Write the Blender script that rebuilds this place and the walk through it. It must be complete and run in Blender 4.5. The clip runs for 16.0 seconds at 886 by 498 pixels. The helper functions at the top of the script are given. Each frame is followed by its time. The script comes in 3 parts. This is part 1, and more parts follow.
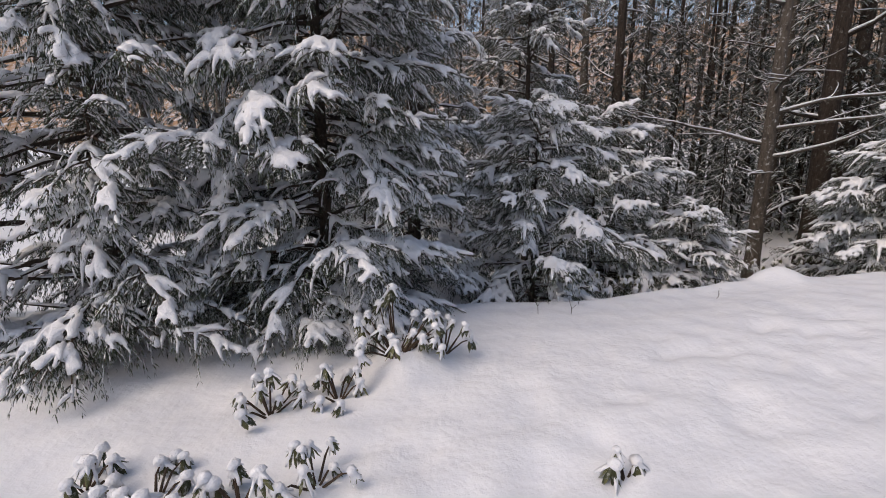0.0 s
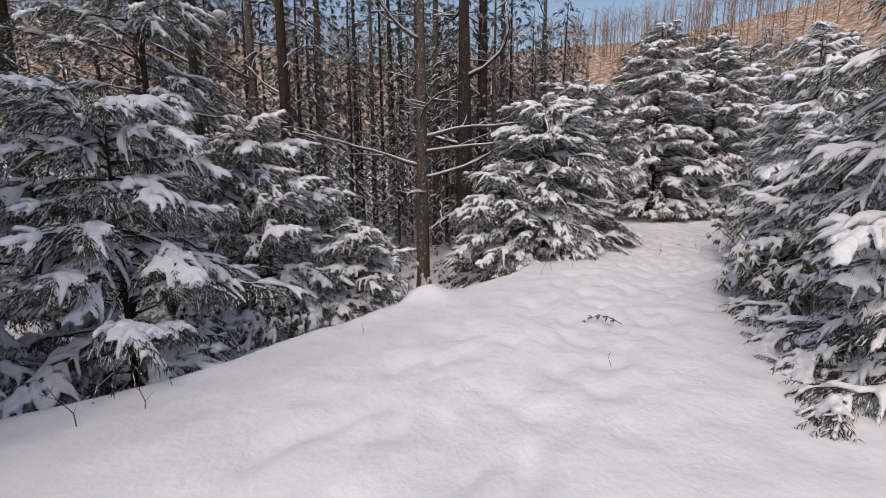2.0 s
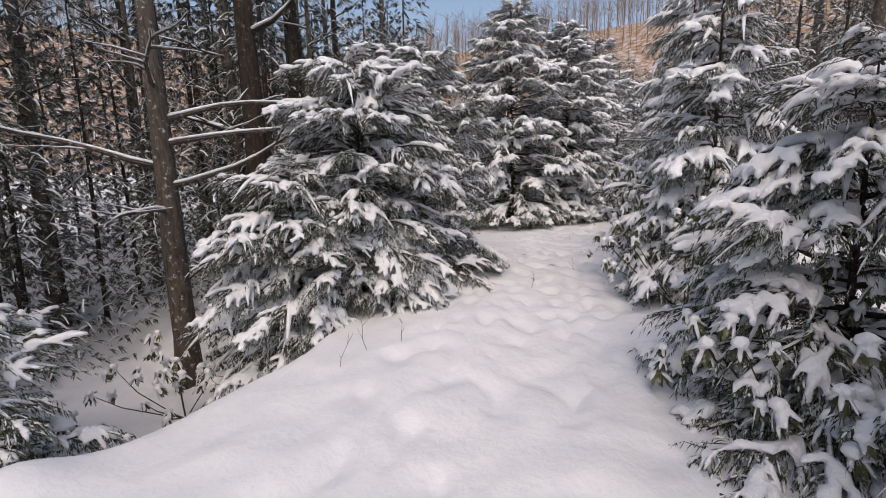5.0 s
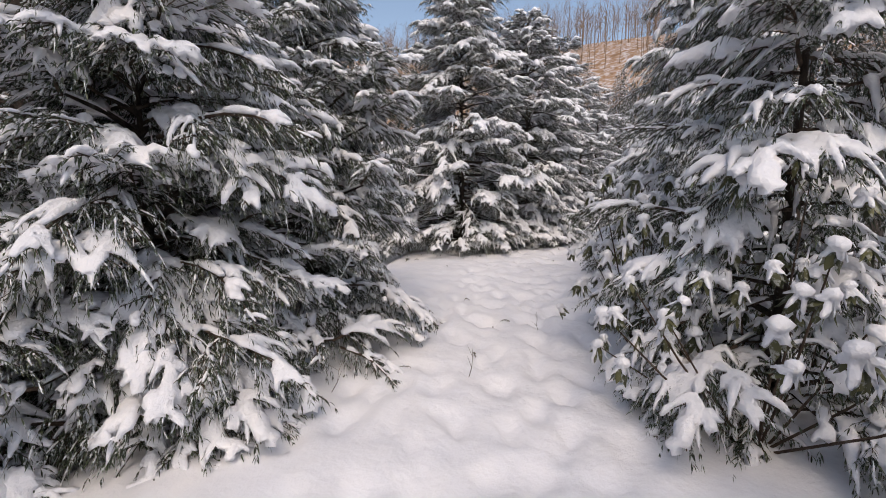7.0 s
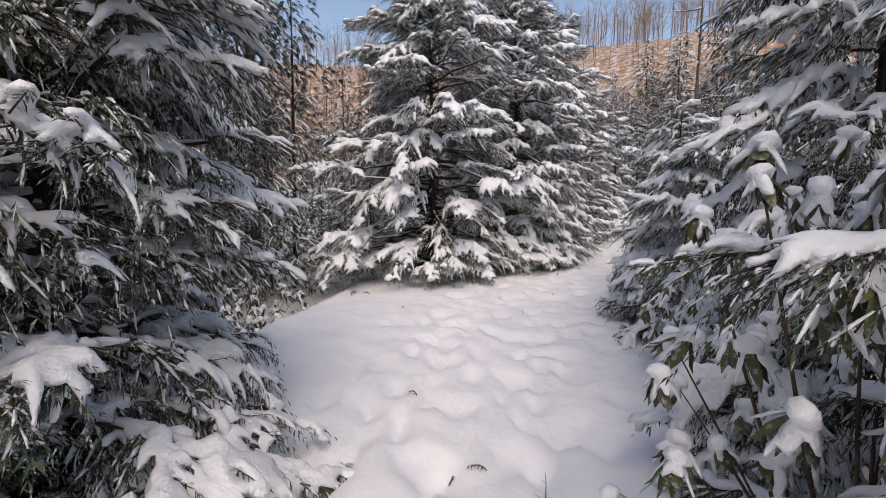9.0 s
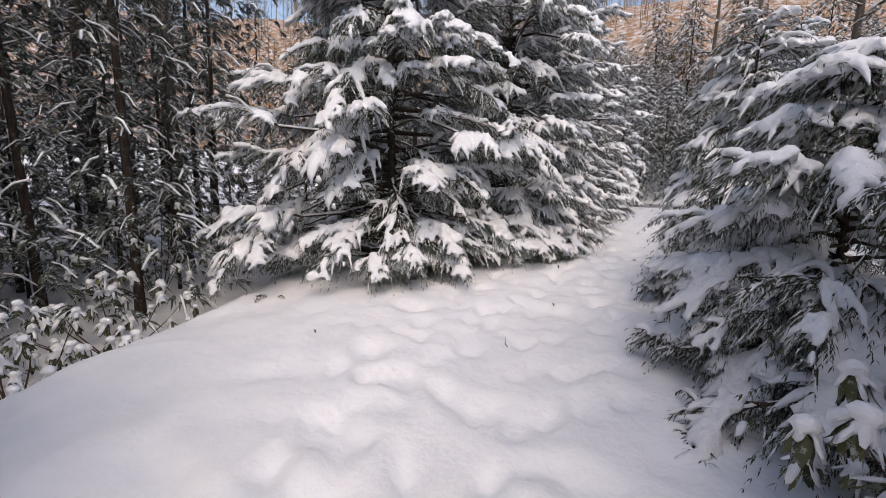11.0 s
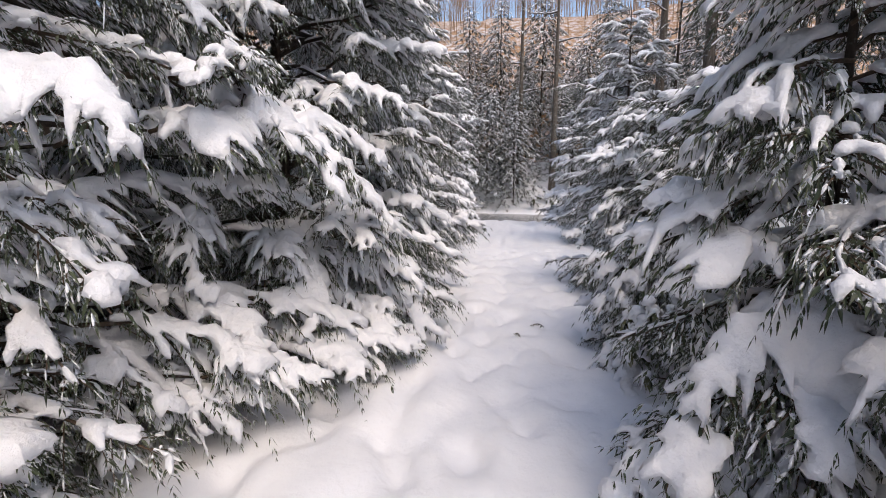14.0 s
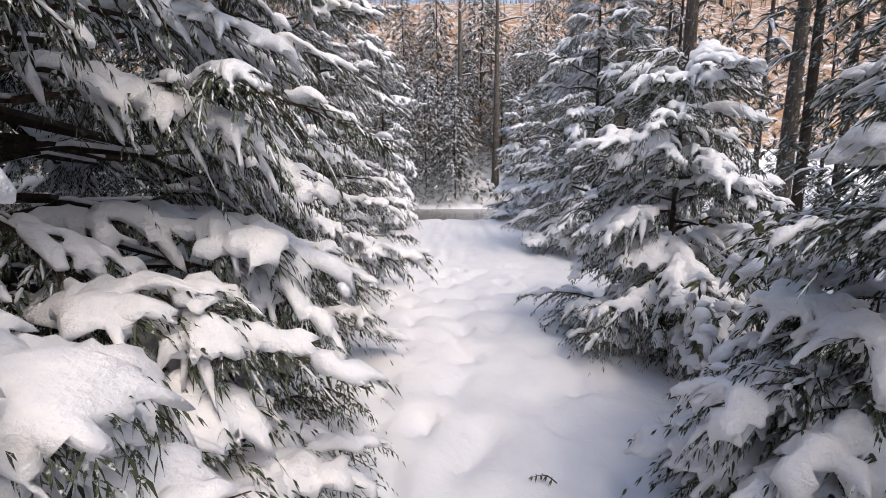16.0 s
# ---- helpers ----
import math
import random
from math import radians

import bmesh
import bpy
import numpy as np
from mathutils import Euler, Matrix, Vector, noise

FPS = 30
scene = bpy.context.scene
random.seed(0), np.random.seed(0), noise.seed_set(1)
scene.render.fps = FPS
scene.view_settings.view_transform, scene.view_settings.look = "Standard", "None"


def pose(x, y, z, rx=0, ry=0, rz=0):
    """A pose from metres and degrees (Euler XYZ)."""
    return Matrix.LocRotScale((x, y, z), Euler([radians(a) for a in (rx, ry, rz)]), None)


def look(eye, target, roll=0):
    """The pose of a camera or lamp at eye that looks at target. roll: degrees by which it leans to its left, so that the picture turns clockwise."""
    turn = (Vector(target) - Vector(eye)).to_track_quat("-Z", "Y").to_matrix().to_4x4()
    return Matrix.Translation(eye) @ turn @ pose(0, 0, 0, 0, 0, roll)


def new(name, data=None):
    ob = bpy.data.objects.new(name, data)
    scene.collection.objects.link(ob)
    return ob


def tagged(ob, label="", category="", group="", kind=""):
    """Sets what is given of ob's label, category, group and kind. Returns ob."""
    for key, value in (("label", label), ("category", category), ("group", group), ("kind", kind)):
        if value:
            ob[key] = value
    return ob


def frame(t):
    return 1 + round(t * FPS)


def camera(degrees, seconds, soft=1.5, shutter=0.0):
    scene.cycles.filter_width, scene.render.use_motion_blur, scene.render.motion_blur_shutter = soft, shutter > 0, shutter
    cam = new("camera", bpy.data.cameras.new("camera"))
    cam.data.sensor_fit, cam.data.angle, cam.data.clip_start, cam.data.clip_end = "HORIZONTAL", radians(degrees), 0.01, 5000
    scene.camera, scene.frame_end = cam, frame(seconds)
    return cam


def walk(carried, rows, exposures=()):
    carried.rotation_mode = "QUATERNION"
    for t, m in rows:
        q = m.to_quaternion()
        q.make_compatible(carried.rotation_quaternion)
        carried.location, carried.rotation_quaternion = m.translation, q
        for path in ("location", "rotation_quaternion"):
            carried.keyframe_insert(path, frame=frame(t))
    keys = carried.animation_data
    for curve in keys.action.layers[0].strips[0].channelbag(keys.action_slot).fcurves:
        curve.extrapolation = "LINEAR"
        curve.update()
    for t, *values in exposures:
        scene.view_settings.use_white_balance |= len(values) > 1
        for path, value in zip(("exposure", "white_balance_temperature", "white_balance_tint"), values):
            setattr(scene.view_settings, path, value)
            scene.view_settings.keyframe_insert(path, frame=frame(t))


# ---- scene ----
cam = camera(90.5, 16.0, soft=0.9)
PATH = [
    (0.0, (0.021, 0.003, 1.567), (0.01, 1.958, 1.147), -0.6),
    (0.5, (0.227, 0.149, 1.568), (0.615, 2.064, 1.141), 0.3),
    (1.0, (0.524, 0.432, 1.552), (1.171, 2.29, 1.194), 0.5),
    (1.5, (0.845, 0.645, 1.516), (1.734, 2.404, 1.176), 0.2),
    (2.0, (1.366, 0.88, 1.489), (2.492, 2.5, 1.16), -0.2),
    (2.5, (1.721, 1.15, 1.473), (2.929, 2.706, 1.123), -1.0),
    (3.0, (2.142, 1.491, 1.503), (3.434, 2.967, 1.115), -1.6),
    (3.5, (2.693, 1.761, 1.447), (4.037, 3.18, 1.024), -1.5),
    (4.0, (3.15, 2.041, 1.43), (4.553, 3.413, 1.044), -1.0),
    (4.5, (3.679, 2.356, 1.453), (5.164, 3.653, 1.115), -1.3),
    (7.0, (6.652, 3.704, 1.406), (8.31, 4.791, 1.146), 0.2),
    (7.5, (7.289, 3.948, 1.373), (8.964, 5.023, 1.181), 0.3),
    (8.0, (7.84, 4.19, 1.383), (9.523, 5.249, 1.167), 0.6),
    (8.5, (8.428, 4.486, 1.422), (10.119, 5.532, 1.209), 0.4),
    (11.0, (11.123, 5.482, 1.329), (12.811, 6.495, 0.975), 1.5),
    (11.5, (11.641, 5.778, 1.412), (13.358, 6.736, 1.045), 1.3),
    (12.0, (12.261, 6.009, 1.414), (14.044, 6.867, 1.126), -0.0),
    (12.5, (12.762, 6.182, 1.462), (14.647, 6.764, 1.134), 0.4),
    (13.0, (13.332, 6.376, 1.483), (15.259, 6.797, 1.153), 0.5),
    (13.5, (13.979, 6.432, 1.408), (15.931, 6.791, 1.165), 1.0),
    (14.0, (14.598, 6.454, 1.388), (16.55, 6.774, 1.093), 0.2),
    (14.5, (15.175, 6.504, 1.472), (17.132, 6.752, 1.141), -0.0),
    (15.0, (15.866, 6.539, 1.436), (17.839, 6.699, 1.152), 0.2),
    (15.5, (16.381, 6.583, 1.447), (18.355, 6.684, 1.142), -0.4),
    (16.0, (16.934, 6.644, 1.487), (18.905, 6.696, 1.151), -0.4),
]
walk(cam, [(t, look(eye, target, roll)) for t, eye, target, roll in PATH],
     exposures=[(0.0, 0.12, 7250, 12), (4.5, 0.22, 7250, 12), (8.5, 0.40, 7100, 12), (12.0, 0.54, 7000, 12), (16.0, 0.86, 6950, 11)])

# ---------------------------------------------------------------- light
SUN_AZ, SUN_EL = Vector((-0.80, -0.60)), radians(53)      # where the veiled sun stands: behind the walker
world = bpy.data.worlds.new("sky")
scene.world = world
world.use_nodes = True
wn = world.node_tree.nodes
sky = wn.new("ShaderNodeTexSky")
sky.sky_type, sky.sun_disc = "NISHITA", False
sky.sun_elevation = SUN_EL
sky.sun_rotation = math.atan2(SUN_AZ.x, SUN_AZ.y)
sky.air_density, sky.dust_density, sky.ozone_density = 1.0, 2.0, 0.6
wn["Background"].inputs["Strength"].default_value = 0.15
world.node_tree.links.new(sky.outputs[0], wn["Background"].inputs["Color"])

sun = new("sun", bpy.data.lights.new("sun", "SUN"))
sun.data.energy, sun.data.angle, sun.data.color = 0.85, radians(40.0), (1.0, 0.89, 0.78)
sun_dir = Vector((SUN_AZ.x, SUN_AZ.y, 0)).normalized() * math.cos(SUN_EL) + Vector((0, 0, math.sin(SUN_EL)))
sun.matrix_world = look(sun_dir * 60, (0, 0, 0))


# ---------------------------------------------------------------- materials
def material(name, rough=0.7, spec=0.3):
    m = bpy.data.materials.new(name)
    m.use_nodes = True
    n, l = m.node_tree.nodes, m.node_tree.links
    b = n["Principled BSDF"]
    b.inputs["Roughness"].default_value = rough
    b.inputs["Specular IOR Level"].default_value = spec
    return m, n, l, b


def ramp(n, l, fac, stops):
    r = n.new("ShaderNodeValToRGB")
    while len(r.color_ramp.elements) < len(stops):
        r.color_ramp.elements.new(0.5)
    for e, (p, c) in zip(r.color_ramp.elements, stops):
        e.position, e.color = p, (*c, 1)
    l.new(fac, r.inputs[0])
    return r.outputs[0]


def coords(n, kind="Object"):
    return n.new("ShaderNodeTexCoord").outputs[kind]


def tex_noise(n, l, scale, detail=4, rough=0.6, where=None):
    t = n.new("ShaderNodeTexNoise")
    t.inputs["Scale"].default_value, t.inputs["Detail"].default_value, t.inputs["Roughness"].default_value = scale, detail, rough
    if where is not None:
        l.new(where, t.inputs["Vector"])
    return t.outputs[0]


def mixed(n, l, fac, a, b, how="MIX"):
    m = n.new("ShaderNodeMix")
    m.data_type, m.blend_type = "RGBA", how
    for v, i in ((fac, 0), (a, 6), (b, 7)):
        if isinstance(v, (int, float)):
            m.inputs[i].default_value = v
        elif isinstance(v, tuple):
            m.inputs[i].default_value = (*v, 1)
        else:
            l.new(v, m.inputs[i])
    return m.outputs[2]


def bump(n, l, b, height, strength, dist=0.01):
    k = n.new("ShaderNodeBump")
    k.inputs["Strength"].default_value, k.inputs["Distance"].default_value = strength, dist
    l.new(height, k.inputs["Height"])
    l.new(k.outputs[0], b.inputs["Normal"])


def snow_material(name, fine, big, relief):
    m, n, l, b = material(name, 0.55, 0.2)
    at = coords(n)
    a, c = tex_noise(n, l, big, 3, 0.5, at), tex_noise(n, l, fine, 5, 0.65, at)
    l.new(ramp(n, l, a, [(0.3, (0.80, 0.81, 0.85)), (0.7, (0.88, 0.88, 0.90))]), b.inputs["Base Color"])
    mx = n.new("ShaderNodeMath")
    mx.operation = "MULTIPLY_ADD"
    l.new(a, mx.inputs[0])
    mx.inputs[1].default_value = 2.0
    l.new(c, mx.inputs[2])
    bump(n, l, b, mx.outputs[0], 0.5, relief)
    return m


SNOW = snow_material("settled_snow", 11, 3.0, 0.024)
LOAD = snow_material("clinging_snow", 60, 18, 0.02)


def needle_material(name, dark, light, frost):
    m, n, l, b = material(name, 0.5, 0.3)
    isl = n.new("ShaderNodeNewGeometry").outputs["Random Per Island"]
    col = ramp(n, l, isl, [(0.0, dark), (0.75, light), (1.0, tuple(v * 1.5 for v in light))])
    f = tex_noise(n, l, 34, 3, 0.7, coords(n))
    mask = ramp(n, l, f, [(0.53, (0, 0, 0)), (0.59, (frost,) * 3)])
    l.new(mixed(n, l, mask, col, (0.72, 0.74, 0.78)), b.inputs["Base Color"])
    return m


NEEDLES = needle_material("hemlock_needles", (0.022, 0.030, 0.018), (0.052, 0.066, 0.036), 0.7)
FAR_NEEDLES = needle_material("far_hemlock_needles", (0.024, 0.029, 0.021), (0.052, 0.060, 0.040), 0.6)
LEAF = needle_material("rhododendron_leaf", (0.035, 0.040, 0.018), (0.085, 0.085, 0.035), 0.25)


def bark_material(name, dark, light, flecks):
    m, n, l, b = material(name, 0.85, 0.15)
    at = coords(n)
    mp = n.new("ShaderNodeMapping")
    mp.inputs["Scale"].default_value = (1, 1, 0.22)
    l.new(at, mp.inputs["Vector"])
    grain = tex_noise(n, l, 26, 6, 0.7, mp.outputs[0])
    col = ramp(n, l, grain, [(0.3, dark), (0.62, light)])
    lich = ramp(n, l, tex_noise(n, l, 14, 5, 0.7, at), [(0.58, (0, 0, 0)), (0.68, (flecks,) * 3)])
    l.new(mixed(n, l, lich, col, (0.62, 0.62, 0.60)), b.inputs["Base Color"])
    bump(n, l, b, grain, 0.8, 0.02)
    return m


BARK = bark_material("dark_bark", (0.016, 0.012, 0.010), (0.060, 0.045, 0.035), 0.2)
GREY_BARK = bark_material("grey_bark", (0.042, 0.034, 0.028), (0.135, 0.112, 0.092), 0.8)
# brown bark of the hillside woods, lightened and warmed as if the sun struck it
SUNLIT_FAR_BARK = bark_material("sunlit_far_bark", (0.15, 0.098, 0.064), (0.32, 0.215, 0.135), 0.2)
TWIG = bark_material("twig_bark", (0.035, 0.024, 0.018), (0.10, 0.070, 0.050), 0.1)


def hill_material():
    m, n, l, b = material("sunlit_leaf_litter_hillside", 0.9, 0.1)
    at = coords(n)
    # litter browns raised towards orange: warm sunlight on the slope is in the colour
    col = ramp(n, l, tex_noise(n, l, 0.9, 6, 0.7, at), [(0.3, (0.20, 0.12, 0.07)), (0.5, (0.33, 0.195, 0.105)), (0.7, (0.40, 0.27, 0.17))])
    patch = ramp(n, l, tex_noise(n, l, 1.4, 7, 0.8, at), [(0.48, (0, 0, 0)), (0.60, (0.8,) * 3)])
    l.new(mixed(n, l, patch, col, (0.78, 0.78, 0.82)), b.inputs["Base Color"])
    return m


HILL = hill_material()


def water_material():
    m, n, l, b = material("stream_water", 0.12, 0.5)
    at = coords(n)
    l.new(ramp(n, l, tex_noise(n, l, 0.8, 4, 0.6, at), [(0.35, (0.05, 0.05, 0.045)), (0.7, (0.16, 0.155, 0.14))]), b.inputs["Base Color"])
    bump(n, l, b, tex_noise(n, l, 5, 4, 0.6, at), 0.35, 0.03)
    return m


WATER = water_material()


# ---------------------------------------------------------------- mesh helpers
class Build:
    """Collects vertices and faces for one mesh."""

    def __init__(self):
        self.v, self.f = [], []

    def blade(self, p, way, side, length, width, sag):
        """A narrow leaf: two faces bent along its length."""
        i = len(self.v)
        mid = p + way * (length * 0.5) + side * (width * 0.5)
        mid2 = p + way * (length * 0.5) - side * (width * 0.5)
        tip = p + way * length + Vector((0, 0, -sag))
        self.v += [p, mid, tip, mid2]
        self.f.append((i, i + 1, i + 2, i + 3))

    def tube(self, pts, radii, sides=6, flat=1.0, rough=0.0, rng=None, caps=True):
        """A tube along pts; flat squashes its underside."""
        base, n = len(self.v), len(pts)
        for i, p in enumerate(pts):
            d = (pts[min(i + 1, n - 1)] - pts[max(i - 1, 0)])
            d = d.normalized() if d.length > 1e-6 else Vector((1, 0, 0))
            ref = Vector((0, 0, 1)) if abs(d.z) < 0.9 else Vector((1, 0, 0))
            sx = d.cross(ref).normalized()
            sy = sx.cross(d)
            for k in range(sides):
                a = 2 * math.pi * k / sides
                c, s = math.cos(a), math.sin(a)
                r = radii[i] * (1 + (rng.uniform(-rough, rough) if rough else 0))
                self.v.append(p + sx * (c * r) + sy * (s * r * (flat if s < 0 else 1.0)))
        for i in range(n - 1):
            for k in range(sides):
                a, b = base + i * sides + k, base + i * sides + (k + 1) % sides
                self.f.append((a, b, b + sides, a + sides))
        if caps:
            self.f.append(tuple(base + k for k in range(sides))[::-1])
            self.f.append(tuple(base + (n - 1) * sides + k for k in range(sides)))

    def lump(self, c, rx, ry, rz, rng, rings=4, sides=7, under=0.35, turn=0.0, dip=0.0):
        """A pillow of snow with a flattened underside."""
        base = len(self.v)
        ct, st = math.cos(turn), math.sin(turn)
        self.v.append(c + Vector((0, 0, rz)))
        for i in range(1, rings):
            a = math.pi * i / rings
            for k in range(sides):
                b = 2 * math.pi * (k + 0.5 * (i % 2)) / sides
                j = rng.uniform(0.82, 1.15)
                z = math.cos(a) * rz
                ax, ay = math.sin(a) * math.cos(b) * rx * j, math.sin(a) * math.sin(b) * ry * j
                self.v.append(c + Vector((ax * ct - ay * st, ax * st + ay * ct, (z if z > 0 else z * under) - dip * ax)))
        self.v.append(c + Vector((0, 0, -rz * under)))
        last = len(self.v) - 1
        for k in range(sides):
            k2 = (k + 1) % sides
            self.f.append((base, base + 1 + k, base + 1 + k2))
            for i in range(rings - 2):
                o = base + 1 + i * sides
                self.f.append((o + k, o + sides + k, o + sides + k2, o + k2))
            o = base + 1 + (rings - 2) * sides
            self.f.append((o + k, last, o + k2))

    def mesh(self, name, mat, smooth=False):
        me = bpy.data.meshes.new(name)
        me.from_pydata([tuple(p) for p in self.v], [], self.f)
        me.materials.append(mat)
        me.polygons.foreach_set("use_smooth", [smooth] * len(me.polygons))
        me.update()
        return me


def fused(b, name, voxel, target):
    """One soft body out of overlapping lumps of snow."""
    ob = new("fusing", b.mesh(name, LOAD, True))
    rm = ob.modifiers.new("remesh", "REMESH")
    rm.mode, rm.voxel_size = "VOXEL", voxel
    sm = ob.modifiers.new("smooth", "SMOOTH")
    sm.factor, sm.iterations = 0.5, 2
    dg = bpy.context.evaluated_depsgraph_get()
    n = len(ob.evaluated_get(dg).data.polygons) * 2
    dc = ob.modifiers.new("decimate", "DECIMATE")
    dc.ratio = min(1.0, target / max(1, n))
    dg = bpy.context.evaluated_depsgraph_get()
    me = bpy.data.meshes.new_from_object(ob.evaluated_get(dg))
    me.name = name
    me.materials.clear()
    me.materials.append(LOAD)
    me.polygons.foreach_set("use_smooth", [True] * len(me.polygons))
    old = ob.data
    bpy.data.objects.remove(ob)
    bpy.data.meshes.remove(old)
    return me


def part(name, me, parent, m=None, label=""):
    ob = new(name, me)
    ob.parent = parent
    if m is not None:
        ob.matrix_basis = m
    return tagged(ob, label) if label else ob


def lerp_at(table, x):
    return float(np.interp(x, [p[0] for p in table], [p[1] for p in table]))


def sstep(a, b, x):
    t = min(1, max(0, (x - a) / (b - a)))
    return t * t * (3 - 2 * t)


# ---------------------------------------------------------------- the ground: trail, bank, forest floor, stream, hillside
CREST = [(-8, 4.4), (0, 4.5), (1.5, 4.75), (2.2, 5.05), (3.0, 5.3), (4.2, 5.75), (5.3, 5.85), (6.4, 6.05), (8, 7.0), (10, 8.2), (12, 8.9), (13.5, 9.5), (15, 10.2), (20, 10.5), (30, 11)]
FALL = [(-6, 0.25), (0.2, 0.35), (1.6, 1.2), (3, 1.4), (6.5, 1.35), (8.5, 0.9), (12, 0.65), (16, 0.5), (30, 0.4)]
TRAIL = [(-6, -1.5), (0, 1.6), (3, 2.9), (6, 4.0), (9, 5.1), (12, 6.3), (14, 6.9), (16, 6.95), (20, 6.5), (30, 6.4), (40, 6.4)]
BOUGH_L = [(-6, 2.3), (-1.5, 2.6), (-0.5, 3.0), (0.6, 4.1), (1.5, 4.6), (4, 6.2), (6.5, 6.2), (7.6, 5.75), (9.3, 5.55), (10.5, 6.3), (11.2, 7.2), (12.8, 9.4), (13.8, 9.1), (14.8, 8.0), (15.8, 7.5), (17, 7.35), (18.3, 6.95), (19.5, 7.05), (21, 7.2), (24, 7.35), (30, 7.5), (36, 9)]
BOUGH_R = [(-6, -3), (3, 0.2), (4.5, 1.55), (5.5, 2.1), (6.5, 2.7), (7.6, 3.5), (9, 4.2), (10.5, 4.95), (11.5, 4.9), (13, 5.1), (14.5, 5.85), (15.5, 6.1), (16.6, 6.0), (17.5, 5.9), (18.8, 5.75), (20.5, 5.6), (24, 5.5), (30, 5.4)]


def footprints():
    """Old footprints of three walkers, half filled by snow, sorted into a grid of cells."""
    rng = random.Random(5)
    cells = {}
    for lane, phase in ((-0.62, 0.0), (0.18, 0.3), (0.75, 0.5)):
        x, k = -1.0 + phase, 0
        while x < 27:
            x += rng.uniform(0.27, 0.38)
            k += 1
            if rng.random() < 0.2:
                continue
            slope = (lerp_at(TRAIL, x + 0.5) - lerp_at(TRAIL, x - 0.5))
            y = lerp_at(TRAIL, x) + lane + (0.13 if k % 2 else -0.13) + rng.uniform(-0.08, 0.08)
            row = (x, y, math.atan(slope) + rng.uniform(-0.3, 0.3), rng.uniform(0.6, 1.2))
            for i in (-1, 0, 1):
                for j in (-1, 0, 1):
                    cells.setdefault((int(x * 2) + i, int(y * 2) + j), []).append(row)
    return cells


STEPS = footprints()


def step_dent(x, y):
    deep = 0.0
    for px, py, a, k in STEPS.get((int(x * 2), int(y * 2)), ()):
        u, v = (x - px) * math.cos(a) + (y - py) * math.sin(a), (y - py) * math.cos(a) - (x - px) * math.sin(a)
        d = (u / 0.17) ** 2 + (v / 0.085) ** 2
        if d < 5:
            deep = max(deep, k * (math.exp(-d * d) - 0.22 * math.exp(-(math.sqrt(d) - 1.55) ** 2 * 6)))
    return deep


def ground_z(x, y):
    d = y - lerp_at(CREST, x)
    z = -lerp_at(FALL, x) * (0.06 * sstep(-1.2, -0.1, d) + 0.94 * sstep(-0.15, 0.95, d)) if d > -1.2 else 0.0
    z += 0.10 * noise.noise((x * 0.45, y * 0.45, 3.1)) * sstep(0.5, 2.5, abs(y - lerp_at(TRAIL, x))) if -8 < x < 34 else 0.0
    # snow mounds, dents of old steps, drifts along the trail
    z += 0.022 * noise.noise((x * 1.5, y * 1.9, 7.0)) + 0.016 * noise.noise((x * 3.4, y * 3.8, 1.0)) + 0.007 * noise.noise((x * 6.1, y * 6.4, 4.0))
    z += 0.20 * math.exp(-((x - 4.42) ** 2 + (y - 5.66) ** 2) / 0.10) + 0.22 * math.exp(-((x + 0.25) ** 2 + (y - 3.1) ** 2) / 0.06)
    off = y - lerp_at(TRAIL, x)
    if abs(off) < 2.2 and x < 33:
        step = noise.noise((x * 2.9, off * 4.2, 11.0))
        z -= lerp_at([(-4, 0.02), (8, 0.04), (11, 0.07), (17, 0.06), (24, 0.05)], x) * sstep(0.06, 0.34, step) * sstep(1.7, 0.7, abs(off))
        z -= 0.018 * math.exp(-((off + 0.55) / 0.10) ** 2)
        z -= 0.035 * math.exp(-((off + 0.15) / 0.30) ** 2)
    z -= step_dent(x, y) * lerp_at([(-1, 0.008), (4, 0.016), (8, 0.035), (11, 0.055), (17, 0.05), (26, 0.05)], x)
    # stream bed and the far bank
    bed = x - (34.5 + 0.25 * (y - 6) + 1.5 * noise.noise((y * 0.12, 0, 5.0)))
    z -= 0.75 * sstep(-2.5, -0.5, bed) * sstep(7.0, 4.8, bed)
    # the valley sides
    rise = max(max(x - 42, 0) * 0.95 + 0.7 * max(y - 38, 0) * 0.75, (y - 38) * 0.75, (-y - 34) * 0.34, (-x - 40) * 0.3, 0)
    rise = 40 * (1 - math.exp(-rise / 40)) * (1 + 0.12 * noise.noise((x * 0.03, y * 0.03, 0)))
    return z + rise


def spread(lo, hi, step, far, grow=1.22):
    inner = list(np.arange(lo, hi + step / 2, step))
    out, s, a = [], step, hi
    while a < far:
        s *= grow
        a += s
        out.append(a)
    back, s, a = [], step, lo
    while a > -far:
        s *= grow
        a -= s
        back.append(a)
    return back[::-1] + inner + out


def make_ground():
    xs, ys = spread(-2, 24, 0.06, 900), spread(1, 10, 0.06, 900)
    b = Build()
    b.v = [Vector((x, y, ground_z(x, y))) for y in ys for x in xs]
    w = len(xs)
    b.f = [(j * w + i, j * w + i + 1, (j + 1) * w + i + 1, (j + 1) * w + i) for j in range(len(ys) - 1) for i in range(w - 1)]
    me = b.mesh("ground", SNOW, True)
    me.materials.append(HILL)
    for p in me.polygons:
        if p.center.z > 3.2:
            p.material_index = 1
    return tagged(new("ground", me), "snow-covered trail, forest floor and leaf-strewn hillside", "ground", kind="structure")


make_ground()


